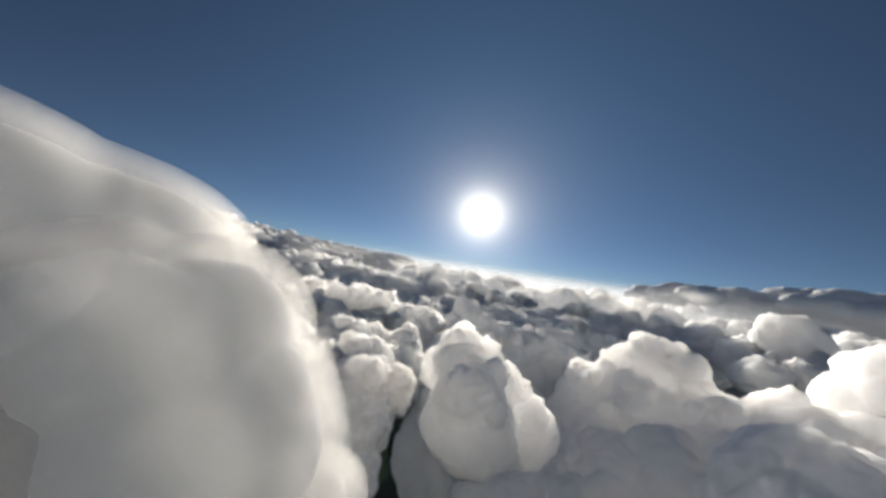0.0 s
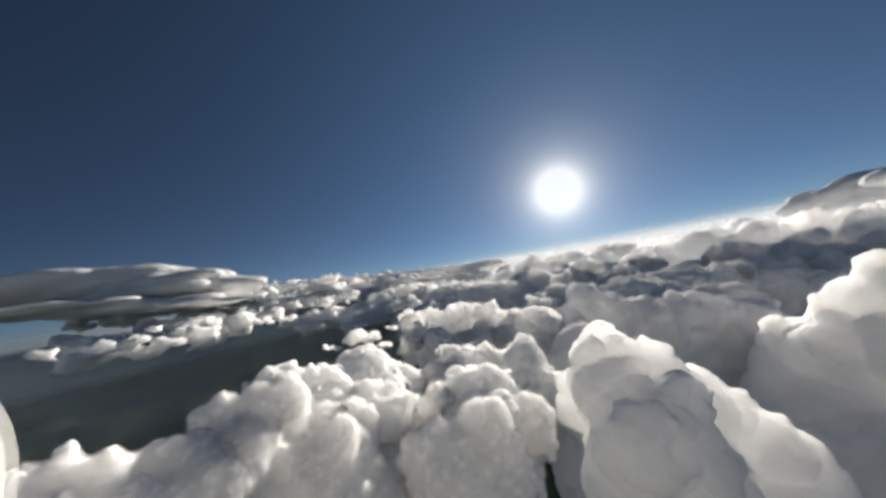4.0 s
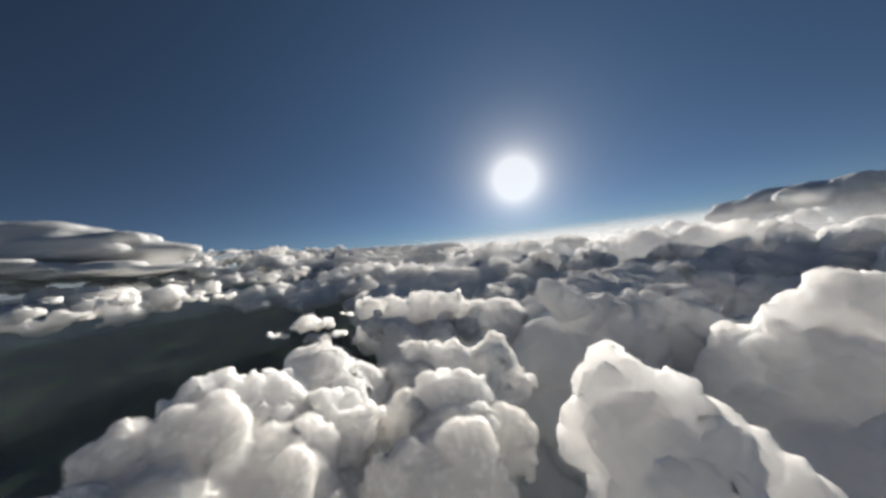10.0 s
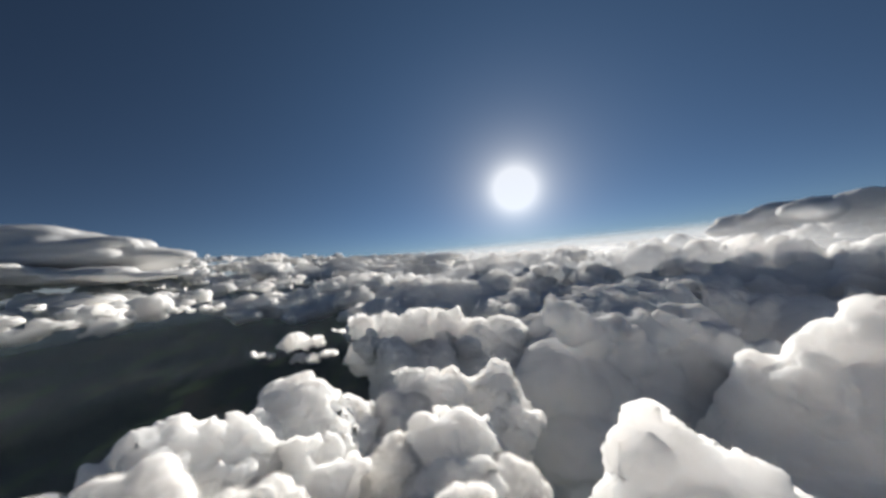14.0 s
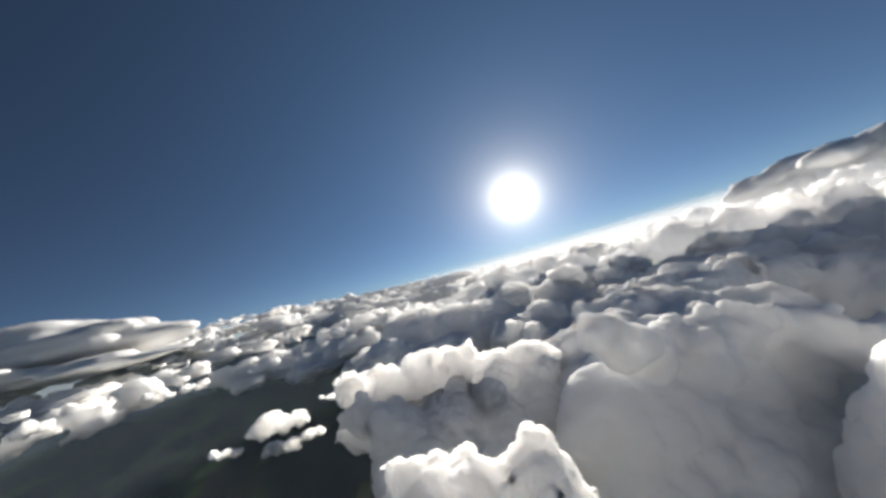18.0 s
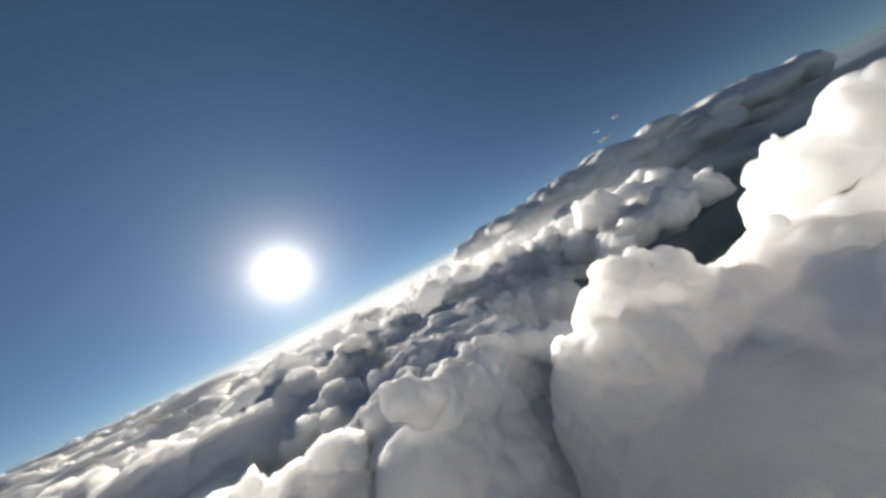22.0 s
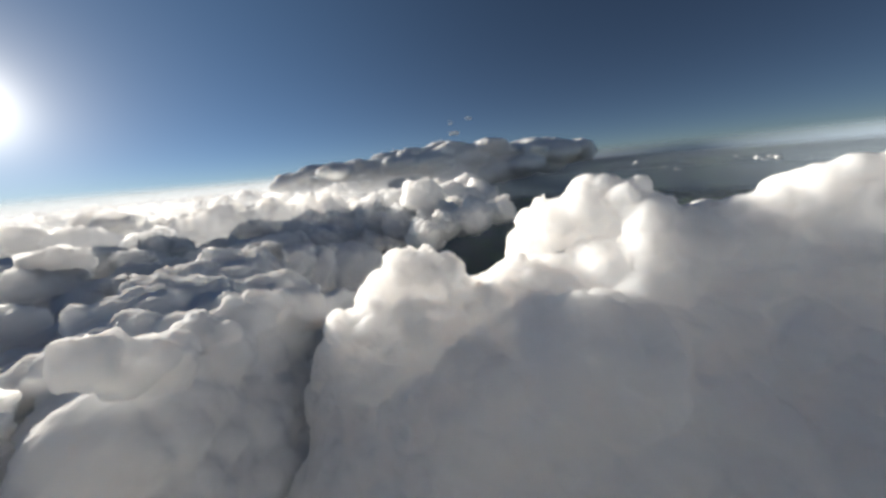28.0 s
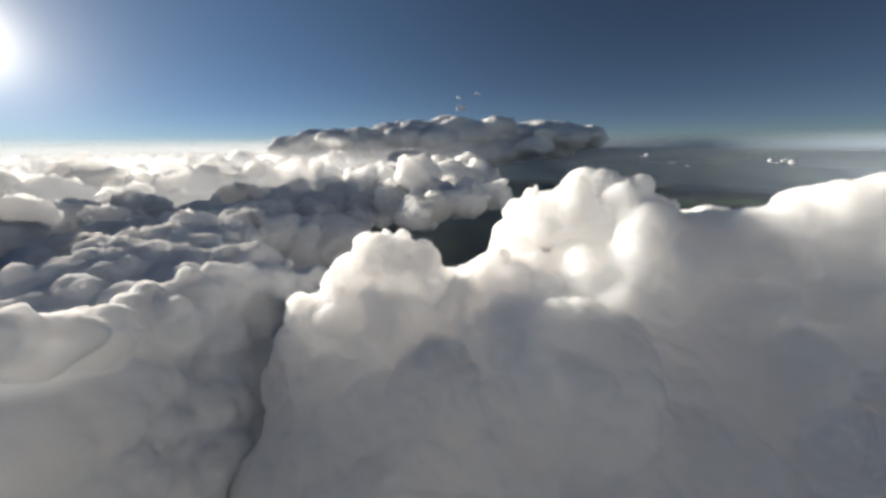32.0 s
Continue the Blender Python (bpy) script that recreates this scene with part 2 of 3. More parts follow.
cloud("turret", (
    (-153, 175, -71, 18.5), (-142, 204, -92, 26.9), (-142, 181, -97, 21.8),
), CLOUD_NEAR, 1.25, ((40, 7, -2), (22, 7, 0), (10, 4.2, 3), (4.5, 2, 3)), "rounded white cloud head", flat=0.9, children=14, seed=27, parent=thing)
cloud("turret", (
    (-137, 267, -100, 32.4), (-111, 286, -121, 27.9), (-105, 211, -120, 29.4), (-114, 255, -128, 32.5),
), CLOUD_NEAR, 1.25, ((40, 7, -2), (22, 7, 0), (10, 4.2, 3), (4.5, 2, 3)), "rounded white cloud head", flat=0.9, children=14, seed=28, parent=thing)
thing = cloud("cumulus_cloud", (
    (-153, 96, -83, 18.2), (-158, 81, -73, 13.5), (-165, 70, -68, 14), (-142, 103, -94, 24.8), (-147, 81, -95, -26.5),
    (-159, 67, -88, -18.1),
), CLOUD_NEAR, 1.25, ((40, 7, -2), (22, 7, 0), (10, 4.2, 3), (4.5, 2, 3)), "low white cumulus shoulder over dark farmland", flat=0.9, children=14, seed=26)
misty(thing, 2.0, 3)
thing = cloud("cumulus_cloud", (
    (-47, 241, -132, 26.5), (3, 226, -137, 27.5), (-28, 183, -143, 40.1), (-30, 163, -180, -44.1), (-28, 252, -182, -46.2),
    (-67, 310, -133, -30.4), (-98, 302, -148, -29.3), (-73, 258, -150, -32.5),
), CLOUD_NEAR, 1.25, ((40, 7, -2), (22, 7, 0), (10, 4.2, 3), (4.5, 2, 3)), "white cauliflower cumulus beside a dark gorge", flat=0.9, children=14, seed=3)
misty(thing, 2.0, 3)
cloud("turret", (
    (15, 336, -124, 27.4), (-57, 341, -122, 28.2), (-1, 311, -159, 39.8), (-26, 339, -133, 33.4), (26, 312, -140, 22.4),
), CLOUD_NEAR, 1.25, ((40, 7, -2), (22, 7, 0), (10, 4.2, 3), (4.5, 2, 3)), "rounded white cloud head", flat=0.9, children=14, seed=29, parent=thing)
cloud("turret", (
    (-22, 249, -126, 33.3), (-22, 208, -136, 34.7),
), CLOUD_NEAR, 1.25, ((40, 7, -2), (22, 7, 0), (10, 4.2, 3), (4.5, 2, 3)), "rounded white cloud head", flat=0.9, children=14, seed=30, parent=thing)
thing = cloud("cumulus_cloud", (
    (-134, 534, -122, 33), (-79, 543, -127, 35.4), (-165, 507, -130, 26.1), (-36, 516, -137, 28.1), (-120, 500, -149, 38.3),
    (-6, 491, -126, 20), (-67, 492, -157, 41.7), (-99, 461, -183, 46.4),
), CLOUD_MID, 2.6, ((45, 20, 3), (16, 6, 3), (7, 2, 3)), "small knobbly cumulus behind the white towers", flat=0.9, children=14, seed=4)
thing = cloud("cumulus_cloud", (
    (-124, 510, -97, 28), (-85, 534, -103, 33.3), (-42, 547, -113, 37.6), (2, 546, -126, 37), (-141, 469, -107, 21.8),
    (-102, 461, -128, 30), (-56, 482, -143, 37.7), (-7, 492, -167, 44.2), (49, 565, -131, 38.1), (-92, 445, -168, -44.6),
    (-21, 457, -201, -55.8), (42, 520, -172, -46.9), (-162, 499, -81, 19.2),
), CLOUD_MID, 2.2, ((45, 20, 3), (16, 6, 3), (7, 2, 3)), "cascade of white cumulus heads beside the bank", flat=0.9, children=14, seed=34)
thing = cloud("cumulus_cloud", (
    (65, 158, -76, 20.3), (48, 149, -87, 15.4), (73, 143, -78, 18), (57, 138, -83, 20.3), (81, 165, -84, 17),
    (64, 122, -92, 24), (92, 168, -102, -18), (98, 165, -120, -24),
    (90, 150, -100, -26), (109, 141, -120, -26.5),
    (70, 135, -118, -34),
), CLOUD_TOWER, 1.25, ((40, 7, -2), (22, 5, 0), (10, 3.2, 3), (4.5, 1.6, 3)), "large smooth white cumulus with a rounded knob", flat=0.95, children=12, seed=5)
thing = cloud("cumulus_cloud", (
    (299, 315, -220, -60.1), (375, 274, -133, -36.9), (361, 298, -147, -40.5), (363, 247, -173, -45.8), (269, 275, -266, -64), (452, 167, -168, -76.3), (458, 90, -117, -71.9), (330, 219, -216, -82),
    (353, 122, -178, -88.4), (338, 303, -199, -67.6), 
    (614, -25, -124, -76.3), (549, -49, -126, -57.4), (550, -114, -105, -57.4), (532, -23, -150, -72.2), (489, 165, -323, -171.5),
    (552, -32, -328, -171.2), (308, 378, -175, -49.8), (273, 363, -225, -46.3), (245, 330, -272, -48.1), (212, 312, -300, -45.7),
    (358, 324, -99, 39.7), (332, 360, -121, 34.3), (371, 291, -102, 27.7), (314, 370, -155, 38.2), (292, 386, -169, 35.5),
    (335, 321, -154, 55.7),
    (370, 239, -141, 38.5), (417, 211, -128, 41.1), (483, 193, -94, 46.8), (488, 157, -60, 48.8), (487, 117, -46, 54.4),
    (481, 86, -56, 46.9), (463, 41, -75, 39.8),
    (437, 55, -90, -42), (437, 24, -92, -42), (438, -2, -84, -40), (438, -28, -74, -39), (437, -50, -62, -37), (434, -70, -50, -35), (430, -90, -46, -34), (440, 95, -95, -46),
    (439, 72, -59, -39.5), (437, 37, -67, -37.9), (438, 11, -62, -36.5), (438, -16, -50, -34.8), (438, -39, -38, -33.2), (436, -59, -26, -31.6), (433, -78, -19, -30), (429, -98, -16, -28.5), (433, 72, -114, -51.4), (431, 37, -122, -49.3), (432, 11, -117, -47.4), (432, -16, -105, -45.2), (432, -39, -93, -43.2), (430, -59, -81, -41.1), (427, -78, -74, -39), (423, -98, -71, -37.1),
) + patch((367, 351, -249), (540, -218, -148), (209, 277, -368), (380, -171, -320), 12, 6, 120), CLOUD_TOWER, 2.6, ((70, 14, -2), (34, 9, 0), (15, 4.5, 3), (7, 1.4, 3)), "huge pale cumulus tower with rounded domes", flat=0.95, children=10, seed=6)
thing = cloud("cumulus_bank", (
    (150, 525, -150, 44), (212, 560, -148, 46), (272, 592, -146, 46), (335, 612, -148, 46), (300, 548, -152, 44), (365, 585, -150, 44), (215, 505, -150, 40), (150, 530, -190, -85), (250, 585, -200, -95), (340, 610, -205, -95), (200, 560, -270, -120), (110, 490, -185, -70),
    (150.5, 616, -178, -52.5), (210, 672, -190, -66.5), (294, 707, -200, -80.5), (392, 763, -210, -87.5), (490, 833, -215, -84),
    (182, 651, -294, -133), (315, 742, -308, -154), (455, 833, -315, -154), (574, 882, -238, -84), (210, 672, -455, -182),
    (392, 805, -476, -182), (91, 602, -215, -49), (630, 805, -294, -105), (595, 910, -420, -182), (630, 791, -215, -84),
    (700, 735, -231, -98), (735, 700, -336, -140), (113, 479, -179, -45), (151, 500, -223, -61.6), (216, 519, -260, -79.2),
    (296, 519, -298, -82.9), (163, 467, -297, -76.4), (112, 455, -236, -58.1), (239, 453, -340, -76.8), (365, 503, -323, -68.8),
    (126, 595, -136.5, 33.6), (175, 612.5, -133, 40), (231, 644, -131.6, 42), (287, 661.5, -133, 44), (343, 689.5, -136.5, 45),
    (399, 724.5, -140, 45), (448, 759.5, -143.5, 45), (105, 630, -143.5, 36), (630, 791, -190, 60), (560, 790, -165, 50),
    (196, 679, -129.5, 46.2), (259, 714, -133, 52.5), (322, 749, -136.5, 56), (399, 798, -140, 59.5), (490, 812, -147, 56),
    (111, 434, -79, 24.4), (131, 446, -97, 27.1), (162, 474, -119, 28.8), (200, 503, -130, 31.7), (247, 528, -139, 34.3),
    (295, 535, -151, 37.3), (351, 534, -162, 38.5), (393, 504, -184, 37.5),
), CLOUD_BANK_SHADE, 3.4, ((90, 18, -2), (42, 9, 0), (18, 5, 3), (8, 1.6, 3)), "long cumulus bank with a bright crest and grey flank", flat=0.85, children=12, seed=7)
thing = cloud("cumulus_cloud", (
    (490, 791, -140, 42), (539, 826, -150.5, 42), (595, 875, -154, 52.5), (658, 931, -161, 56), (728, 994, -168, 59.5),
    (742, 1092, -189, 70), (630, 1015, -182, 70), (546, 966, -182, 70), (420, 910, -175, 63), (336, 840, -171.5, 63),
    (805, 945, -210, 56),
), CLOUD_MID, 3.6, ((45, 20, 3), (16, 6, 3), (7, 2, 3)), "crest of white cumulus heads behind the bank", flat=0.9, children=12, seed=17)
thing = cloud("cumulus_cloud", (
    (604, 1429, -128, 75.7), (706, 1379, -154, 85.1), (823, 1351, -162, 68.7), (450, 1409, -161, 66.5), (303, 1304, -161, 55.6),
    (591, 1271, -205, 83), (529, 1377, -189, 68.7),
), CLOUD_FAR, 7, ((110, 50, 3), (40, 18, 3), (18, 6, 3)), "shaded cumulus tower with a bright rim", flat=0.9, children=14, seed=8)
thing = cloud("cumulus_cloud", (
    (769, 1100, -88, 68.3), (842, 1042, -102, 70.9), (915, 980, -83, 60.3), (893, 892, -154, 70.5), (887, 794, -157, 60.7),
    (779, 993, -169, 75.2), (796, 881, -187, 77.5),
), CLOUD_FAR, 7, ((110, 50, 3), (40, 18, 3), (18, 6, 3)), "heaped white cumulus under an anvil", flat=0.9, children=14, seed=9)
thing = cloud("cumulus_cloud", (
    (919, 860, -146, 45.3), (941, 821, -147, 49.1), (943, 811, -132, 49.4), (965, 763, -152, 26.8), (982, 735, -123, 38.5),
    (998, 698, -112, 29.5), (999, 672, -148, 44.6), (1009, 641, -142, 27.2), (1030, 594, -113, 23.3), (1041, 552, -115, 28.9),
    (811, 811, -181, 32), (838, 783, -173, 42.2), (845, 769, -191, 42.8), (881, 719, -196, 33.4), (901, 701, -169, 29.5),
    (916, 675, -177, 41.6), (932, 641, -196, 34.9), (954, 596, -205, 38.8),
), CLOUD_BANK_SHADE, 4, ((50, 24, 3), (18, 9, 3)), "grey-shaded cumulus heads over dark land", flat=0.9, children=12, seed=18)
thing = cloud("cumulus_cloud", (
    (-6, -38, -44, -11.6), (-15, -35, -28, -10.8), (3, -28, -59, -8.4), (-16, -46, -28, -9.5), (-10, -47, -39, -10.3),
    (-8, -37, -38, -10.5), (-19, -49, -24, -7), (-44.1, -30.1, -26.6, -25.2), (-52.5, -42, -25.2, -28), (-74.9, -49.7, -35.7, -39.9),
    (-90.3, -90.3, -31.5, -43.4), (-59.5, -74.9, -42, -30.1), (-52.5, -35, -63, -35), (-70, -112, -28, -35), (-84, -28, -56, -38.5),
    (-35, -31.5, -54.6, -18.2),
), CLOUD_VEIL, 1.2, ((50, 8, -2), (18, 3, -2), (7, 0.8, -2)), "near misty white cumulus flank", flat=0.9, children=0, seed=12)
misty(thing, 5.0, 6)
thing = cloud("small_cumulus", (
    (-531, 477, -28, 6.4), (-543, 464, -22, 6.1), (-532, 476, -24, 6.6), (-536, 471, -28, 6.7), (-542, 464, -25, 7.2),
    (-543, 463, -26, 9), (-532, 476, -29, 5.8), (-533, 475, -29, 7.7), (-539, 469, -20, 6.3),
), CLOUD_MID, 2.16216, ((15.135135135135133, 10.81081081081081, 3), (5.189189189189189, 4.324324324324325, 3)), "small ragged fair-weather cumulus over dark land", flat=0.6, children=9, seed=40, group="small cumulus")
thing = cloud("small_cumulus", (
    (-587, 714, -59, 9.5), (-583, 718, -57, 7.6), (-570, 728, -63, 5.5), (-590, 712, -58, 7.5), (-566, 732, -55, 7.8),
    (-567, 731, -57, 10.9), (-561, 735, -57, 5.2), (-573, 725, -63, 7.3), (-584, 717, -56, 5),
), CLOUD_MID, 2.10811, ((14.756756756756756, 10.54054054054054, 3), (5.059459459459459, 4.216216216216217, 3)), "small ragged fair-weather cumulus over dark land", flat=0.6, children=9, seed=41, group="small cumulus")
thing = cloud("small_cumulus", (
    (-606, 698, -58, 4.5), (-628, 678, -52, 7.8), (-613, 692, -51, 7.3), (-615, 690, -53, 5), (-619, 687, -50, 7.9),
    (-605, 699, -58, 7.1), (-619, 687, -49, 4.3), (-629, 677, -48, 5.7), (-621, 685, -54, 6.8),
), CLOUD_MID, 1.87387, ((13.117117117117116, 9.36936936936937, 3), (4.4972972972972975, 3.747747747747748, 3)), "small ragged fair-weather cumulus over dark land", flat=0.6, children=9, seed=42, group="small cumulus")
thing = cloud("small_cumulus", (
    (-255, 477, -94, 8.4), (-238, 485, -99, 6.3), (-266, 471, -95, 7.5), (-256, 475, -99, 9.1), (-226, 491, -99, 10.7),
    (-260, 474, -94, 12), (-242, 483, -99, 10.8), (-264, 472, -95, 9.9), (-252, 479, -89, 12.1),
), CLOUD_MID, 2.19099, ((15.336936936936937, 10.954954954954955, 3), (5.258378378378378, 4.3819819819819825, 3)), "small ragged fair-weather cumulus over dark land", flat=0.6, children=9, seed=43, group="small cumulus")
thing = cloud("small_cumulus", (
    (-216, 528, -91, 3), (-217, 528, -90, 3), (-203, 532, -95, 4), (-216, 528, -92, 2.7), (-217, 528, -90, 2.5),
    (-203, 533, -96, 4.1), (-205, 532, -93, 2.8), (-209, 531, -94, 4.2), (-204, 533, -93, 3.6),
), CLOUD_MID, 1.4, ((5.045045045045045, 3.6036036036036037, 3), (1.7297297297297296, 1.4414414414414416, 3)), "small ragged fair-weather cumulus over dark land", flat=0.6, children=9, seed=44, group="small cumulus")
thing = cloud("small_cumulus", (
    (-278, 445, -100, 4.7), (-272, 448, -102, 5.1), (-289, 439, -96, 5), (-278, 445, -101, 2.6), (-281, 444, -98, 3.9),
    (-279, 445, -97, 3), (-284, 441, -100, 4.5), (-286, 440, -99, 2.7), (-278, 445, -98, 2.3),
), CLOUD_MID, 1.4, ((6.533333333333333, 4.666666666666667, 3), (2.24, 1.866666666666667, 3)), "small ragged fair-weather cumulus over dark land", flat=0.6, children=9, seed=45, group="small cumulus")
thing = cloud("small_cumulus", (
    (-216, 459, -115, 5.6), (-232, 454, -106, 6.2), (-226, 455, -113, 5), (-217, 460, -111, 7), (-218, 459, -112, 5.8),
    (-220, 459, -110, 5.9), (-216, 461, -112, 7), (-219, 458, -115, 4.9), (-237, 450, -110, 6.8),
), CLOUD_MID, 1.4, ((9.08108108108108, 6.486486486486487, 3), (3.1135135135135137, 2.5945945945945947, 3)), "small ragged fair-weather cumulus over dark land", flat=0.6, children=9, seed=46, group="small cumulus")
thing = cloud("small_cumulus", (
    (-205, 474, -110, 5.2), (-211, 471, -110, 4.1), (-211, 471, -110, 3), (-202, 475, -110, 3.2), (-202, 474, -114, 3.3),
    (-207, 473, -112, 6.3), (-198, 476, -112, 6.4), (-212, 470, -112, 3.9), (-209, 473, -109, 4),
), CLOUD_MID, 1.4, ((7.365765765765766, 5.261261261261262, 3), (2.5254054054054054, 2.1045045045045048, 3)), "small ragged fair-weather cumulus over dark land", flat=0.6, children=9, seed=47, group="small cumulus")
thing = cloud("small_cumulus", (
    (-241, 1034, -126, 3.7), (-226, 1038, -123, 4.2), (-216, 1040, -124, 5.9), (-233, 1036, -124, 5.2), (-242, 1034, -125, 3.6),
    (-240, 1035, -120, 4.3), (-235, 1035, -127, 4.8), (-244, 1034, -121, 7.3), (-246, 1033, -124, 4.7),
), CLOUD_MID, 1.4, ((7.567567567567567, 5.405405405405405, 3), (2.5945945945945943, 2.1621621621621623, 3)), "small ragged fair-weather cumulus over dark land", flat=0.6, children=9, seed=48, group="small cumulus")
thing = cloud("small_cumulus", (
    (-1483, 1969, 116, 8), (-1464, 1984, 119, 11.3), (-1462, 1985, 118, 11.7), (-1476, 1974, 120, 10.1), (-1472, 1978, 114, 13.2),
    (-1498, 1958, 120, 7.7), (-1482, 1970, 108, 12), (-1469, 1980, 115, 13.4), (-1500, 1956, 119, 12.6),
), CLOUD_MID, 2.83784, ((19.864864864864863, 14.18918918918919, 3), (6.8108108108108105, 5.675675675675676, 3)), "small ragged fair-weather cumulus over dark land", flat=0.6, children=9, seed=49, group="small cumulus")
thing = cloud("small_cumulus", (
    (-1291, 2102, 102, 21.3), (-1326, 2080, 97, 24.8), (-1282, 2107, 108, 20.4), (-1313, 2088, 109, 26.9), (-1249, 2127, 108, 26),
    (-1288, 2104, 103, 16.7), (-1281, 2108, 101, 23), (-1282, 2107, 109, 24.3), (-1253, 2126, 85, 22.1),
), CLOUD_MID, 4.72973, ((33.108108108108105, 23.64864864864865, 3), (11.35135135135135, 9.45945945945946, 3)), "small ragged fair-weather cumulus over dark land", flat=0.6, children=9, seed=50, group="small cumulus")
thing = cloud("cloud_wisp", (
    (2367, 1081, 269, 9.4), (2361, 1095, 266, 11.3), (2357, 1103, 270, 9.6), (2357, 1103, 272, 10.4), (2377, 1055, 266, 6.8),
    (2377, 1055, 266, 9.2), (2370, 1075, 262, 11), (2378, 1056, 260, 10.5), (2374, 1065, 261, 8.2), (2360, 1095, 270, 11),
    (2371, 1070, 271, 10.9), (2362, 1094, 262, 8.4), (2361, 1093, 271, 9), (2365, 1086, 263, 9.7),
), CLOUD_SHADE_GREY, 3, ((31.78378378378378, 18.16216216216216, 3), (10.897297297297296, 9.08108108108108, 3)), "tiny torn wisp of cloud in blue sky", flat=0.6, children=8, seed=60, group="cloud wisps")
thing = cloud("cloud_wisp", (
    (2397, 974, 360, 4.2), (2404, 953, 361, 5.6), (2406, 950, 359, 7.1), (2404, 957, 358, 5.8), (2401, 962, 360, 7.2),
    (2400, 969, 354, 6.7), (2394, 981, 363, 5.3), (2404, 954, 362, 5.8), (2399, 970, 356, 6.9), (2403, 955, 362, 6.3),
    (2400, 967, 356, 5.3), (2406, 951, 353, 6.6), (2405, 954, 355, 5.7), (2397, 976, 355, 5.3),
), CLOUD_SHADE_GREY, 3, ((20.43243243243243, 11.675675675675677, 3), (7.005405405405405, 5.837837837837839, 3)), "tiny torn wisp of cloud in blue sky", flat=0.6, children=8, seed=61, group="cloud wisps")
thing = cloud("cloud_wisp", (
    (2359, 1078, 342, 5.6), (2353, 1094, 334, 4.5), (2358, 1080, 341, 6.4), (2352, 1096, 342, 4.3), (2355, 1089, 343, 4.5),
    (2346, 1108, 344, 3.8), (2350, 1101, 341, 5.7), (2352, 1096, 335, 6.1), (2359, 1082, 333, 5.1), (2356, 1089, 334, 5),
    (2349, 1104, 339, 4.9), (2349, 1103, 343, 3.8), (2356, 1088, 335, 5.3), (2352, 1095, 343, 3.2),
), CLOUD_SHADE_GREY, 3, ((18.16216216216216, 10.378378378378379, 3), (6.227027027027027, 5.1891891891891895, 3)), "tiny torn wisp of cloud in blue sky", flat=0.6, children=8, seed=62, group="cloud wisps")
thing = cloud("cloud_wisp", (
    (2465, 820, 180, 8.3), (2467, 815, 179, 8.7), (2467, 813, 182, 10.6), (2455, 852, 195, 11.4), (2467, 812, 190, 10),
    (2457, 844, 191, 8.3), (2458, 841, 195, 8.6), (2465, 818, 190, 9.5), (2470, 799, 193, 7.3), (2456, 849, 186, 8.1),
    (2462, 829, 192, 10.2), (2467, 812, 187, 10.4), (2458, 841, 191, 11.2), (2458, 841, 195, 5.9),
), CLOUD_SHADE_GREY, 3, ((31.78378378378378, 18.16216216216216, 3), (10.897297297297296, 9.08108108108108, 3)), "tiny torn wisp of cloud in blue sky", flat=0.6, children=8, seed=63, group="cloud wisps")
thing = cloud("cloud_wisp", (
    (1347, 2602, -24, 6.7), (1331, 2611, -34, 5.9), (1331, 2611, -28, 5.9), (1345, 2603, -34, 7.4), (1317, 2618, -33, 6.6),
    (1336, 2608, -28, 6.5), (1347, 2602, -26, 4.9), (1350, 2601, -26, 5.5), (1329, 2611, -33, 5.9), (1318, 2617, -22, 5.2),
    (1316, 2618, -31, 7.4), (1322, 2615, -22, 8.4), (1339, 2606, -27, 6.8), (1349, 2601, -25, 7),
), CLOUD_SHADE_GREY, 3, ((30.270270270270267, 17.2972972972973, 3), (10.378378378378377, 8.64864864864865, 3)), "tiny torn wisp of cloud in blue sky", flat=0.6, children=8, seed=64, group="cloud wisps")
thing = cloud("cumulus_bank", (
    (105, 700, -168, 56), (119, 805, -164.5, 63), (133, 945, -168, 70), (147, 1085, -171.5, 77), (161, 1225, -178.5, 84),
    (231, 875, -182, 77), (252, 1050, -189, 84), (294, 1260, -196, 98), (420, 1400, -210, 105), (392, 1190, -203, 98),
    (56, 742, -196, 49), (182, 1400, -182, 91),
), CLOUD_MID, 4.5, ((60, 28, 3), (22, 9, 3)), "ridge of white cumulus running to the horizon", flat=0.9, children=12, seed=20)
thing = cloud("cumulus_cloud", (
    (850, 502, -129, 47.6), (881, 427, -113, 52.9), (969, 377, -114, 45.6), (759, 523, -138, 44.2), (911, 688, -138, 67),
    (976, 847, -130, 84.3),
), CLOUD_MID, 4.5, ((50, 24, 3), (18, 9, 3)), "grey cumulus scraps beyond the tower", flat=0.9, children=12, seed=25)
streak("anvil_cloud", (1975, 2444, -8), (3138, 217, 58), 240, 270, 260, 190, CLOUD_SHADE_GREY, 10, ((200, 44, -2), (80, 22, -2), (36, 7, 3)), "broad dark grey anvil cloud with a bright edge", flat=0.46, seed=10, taper=0.6)
streak("anvil_cloud", (2168, 1943, -139), (2908, 788, -119), 260, 80, 50, 120, CLOUD_SHADE_GREY, 12, ((120, 16, 3), (45, 8, 3)), "ragged grey cloud layer under the anvil", flat=0.6, seed=13, taper=0.5)
streak("stratus_cloud", (-2327, 956, 272), (-1796, 1786, 135), 260, 110, 240, 290, CLOUD_STRATUS_SHADE, 10, ((260, 26, -2), (70, 9, -2)), "flat grey stratocumulus bank on the horizon", flat=0.2, seed=11, taper=0.72)
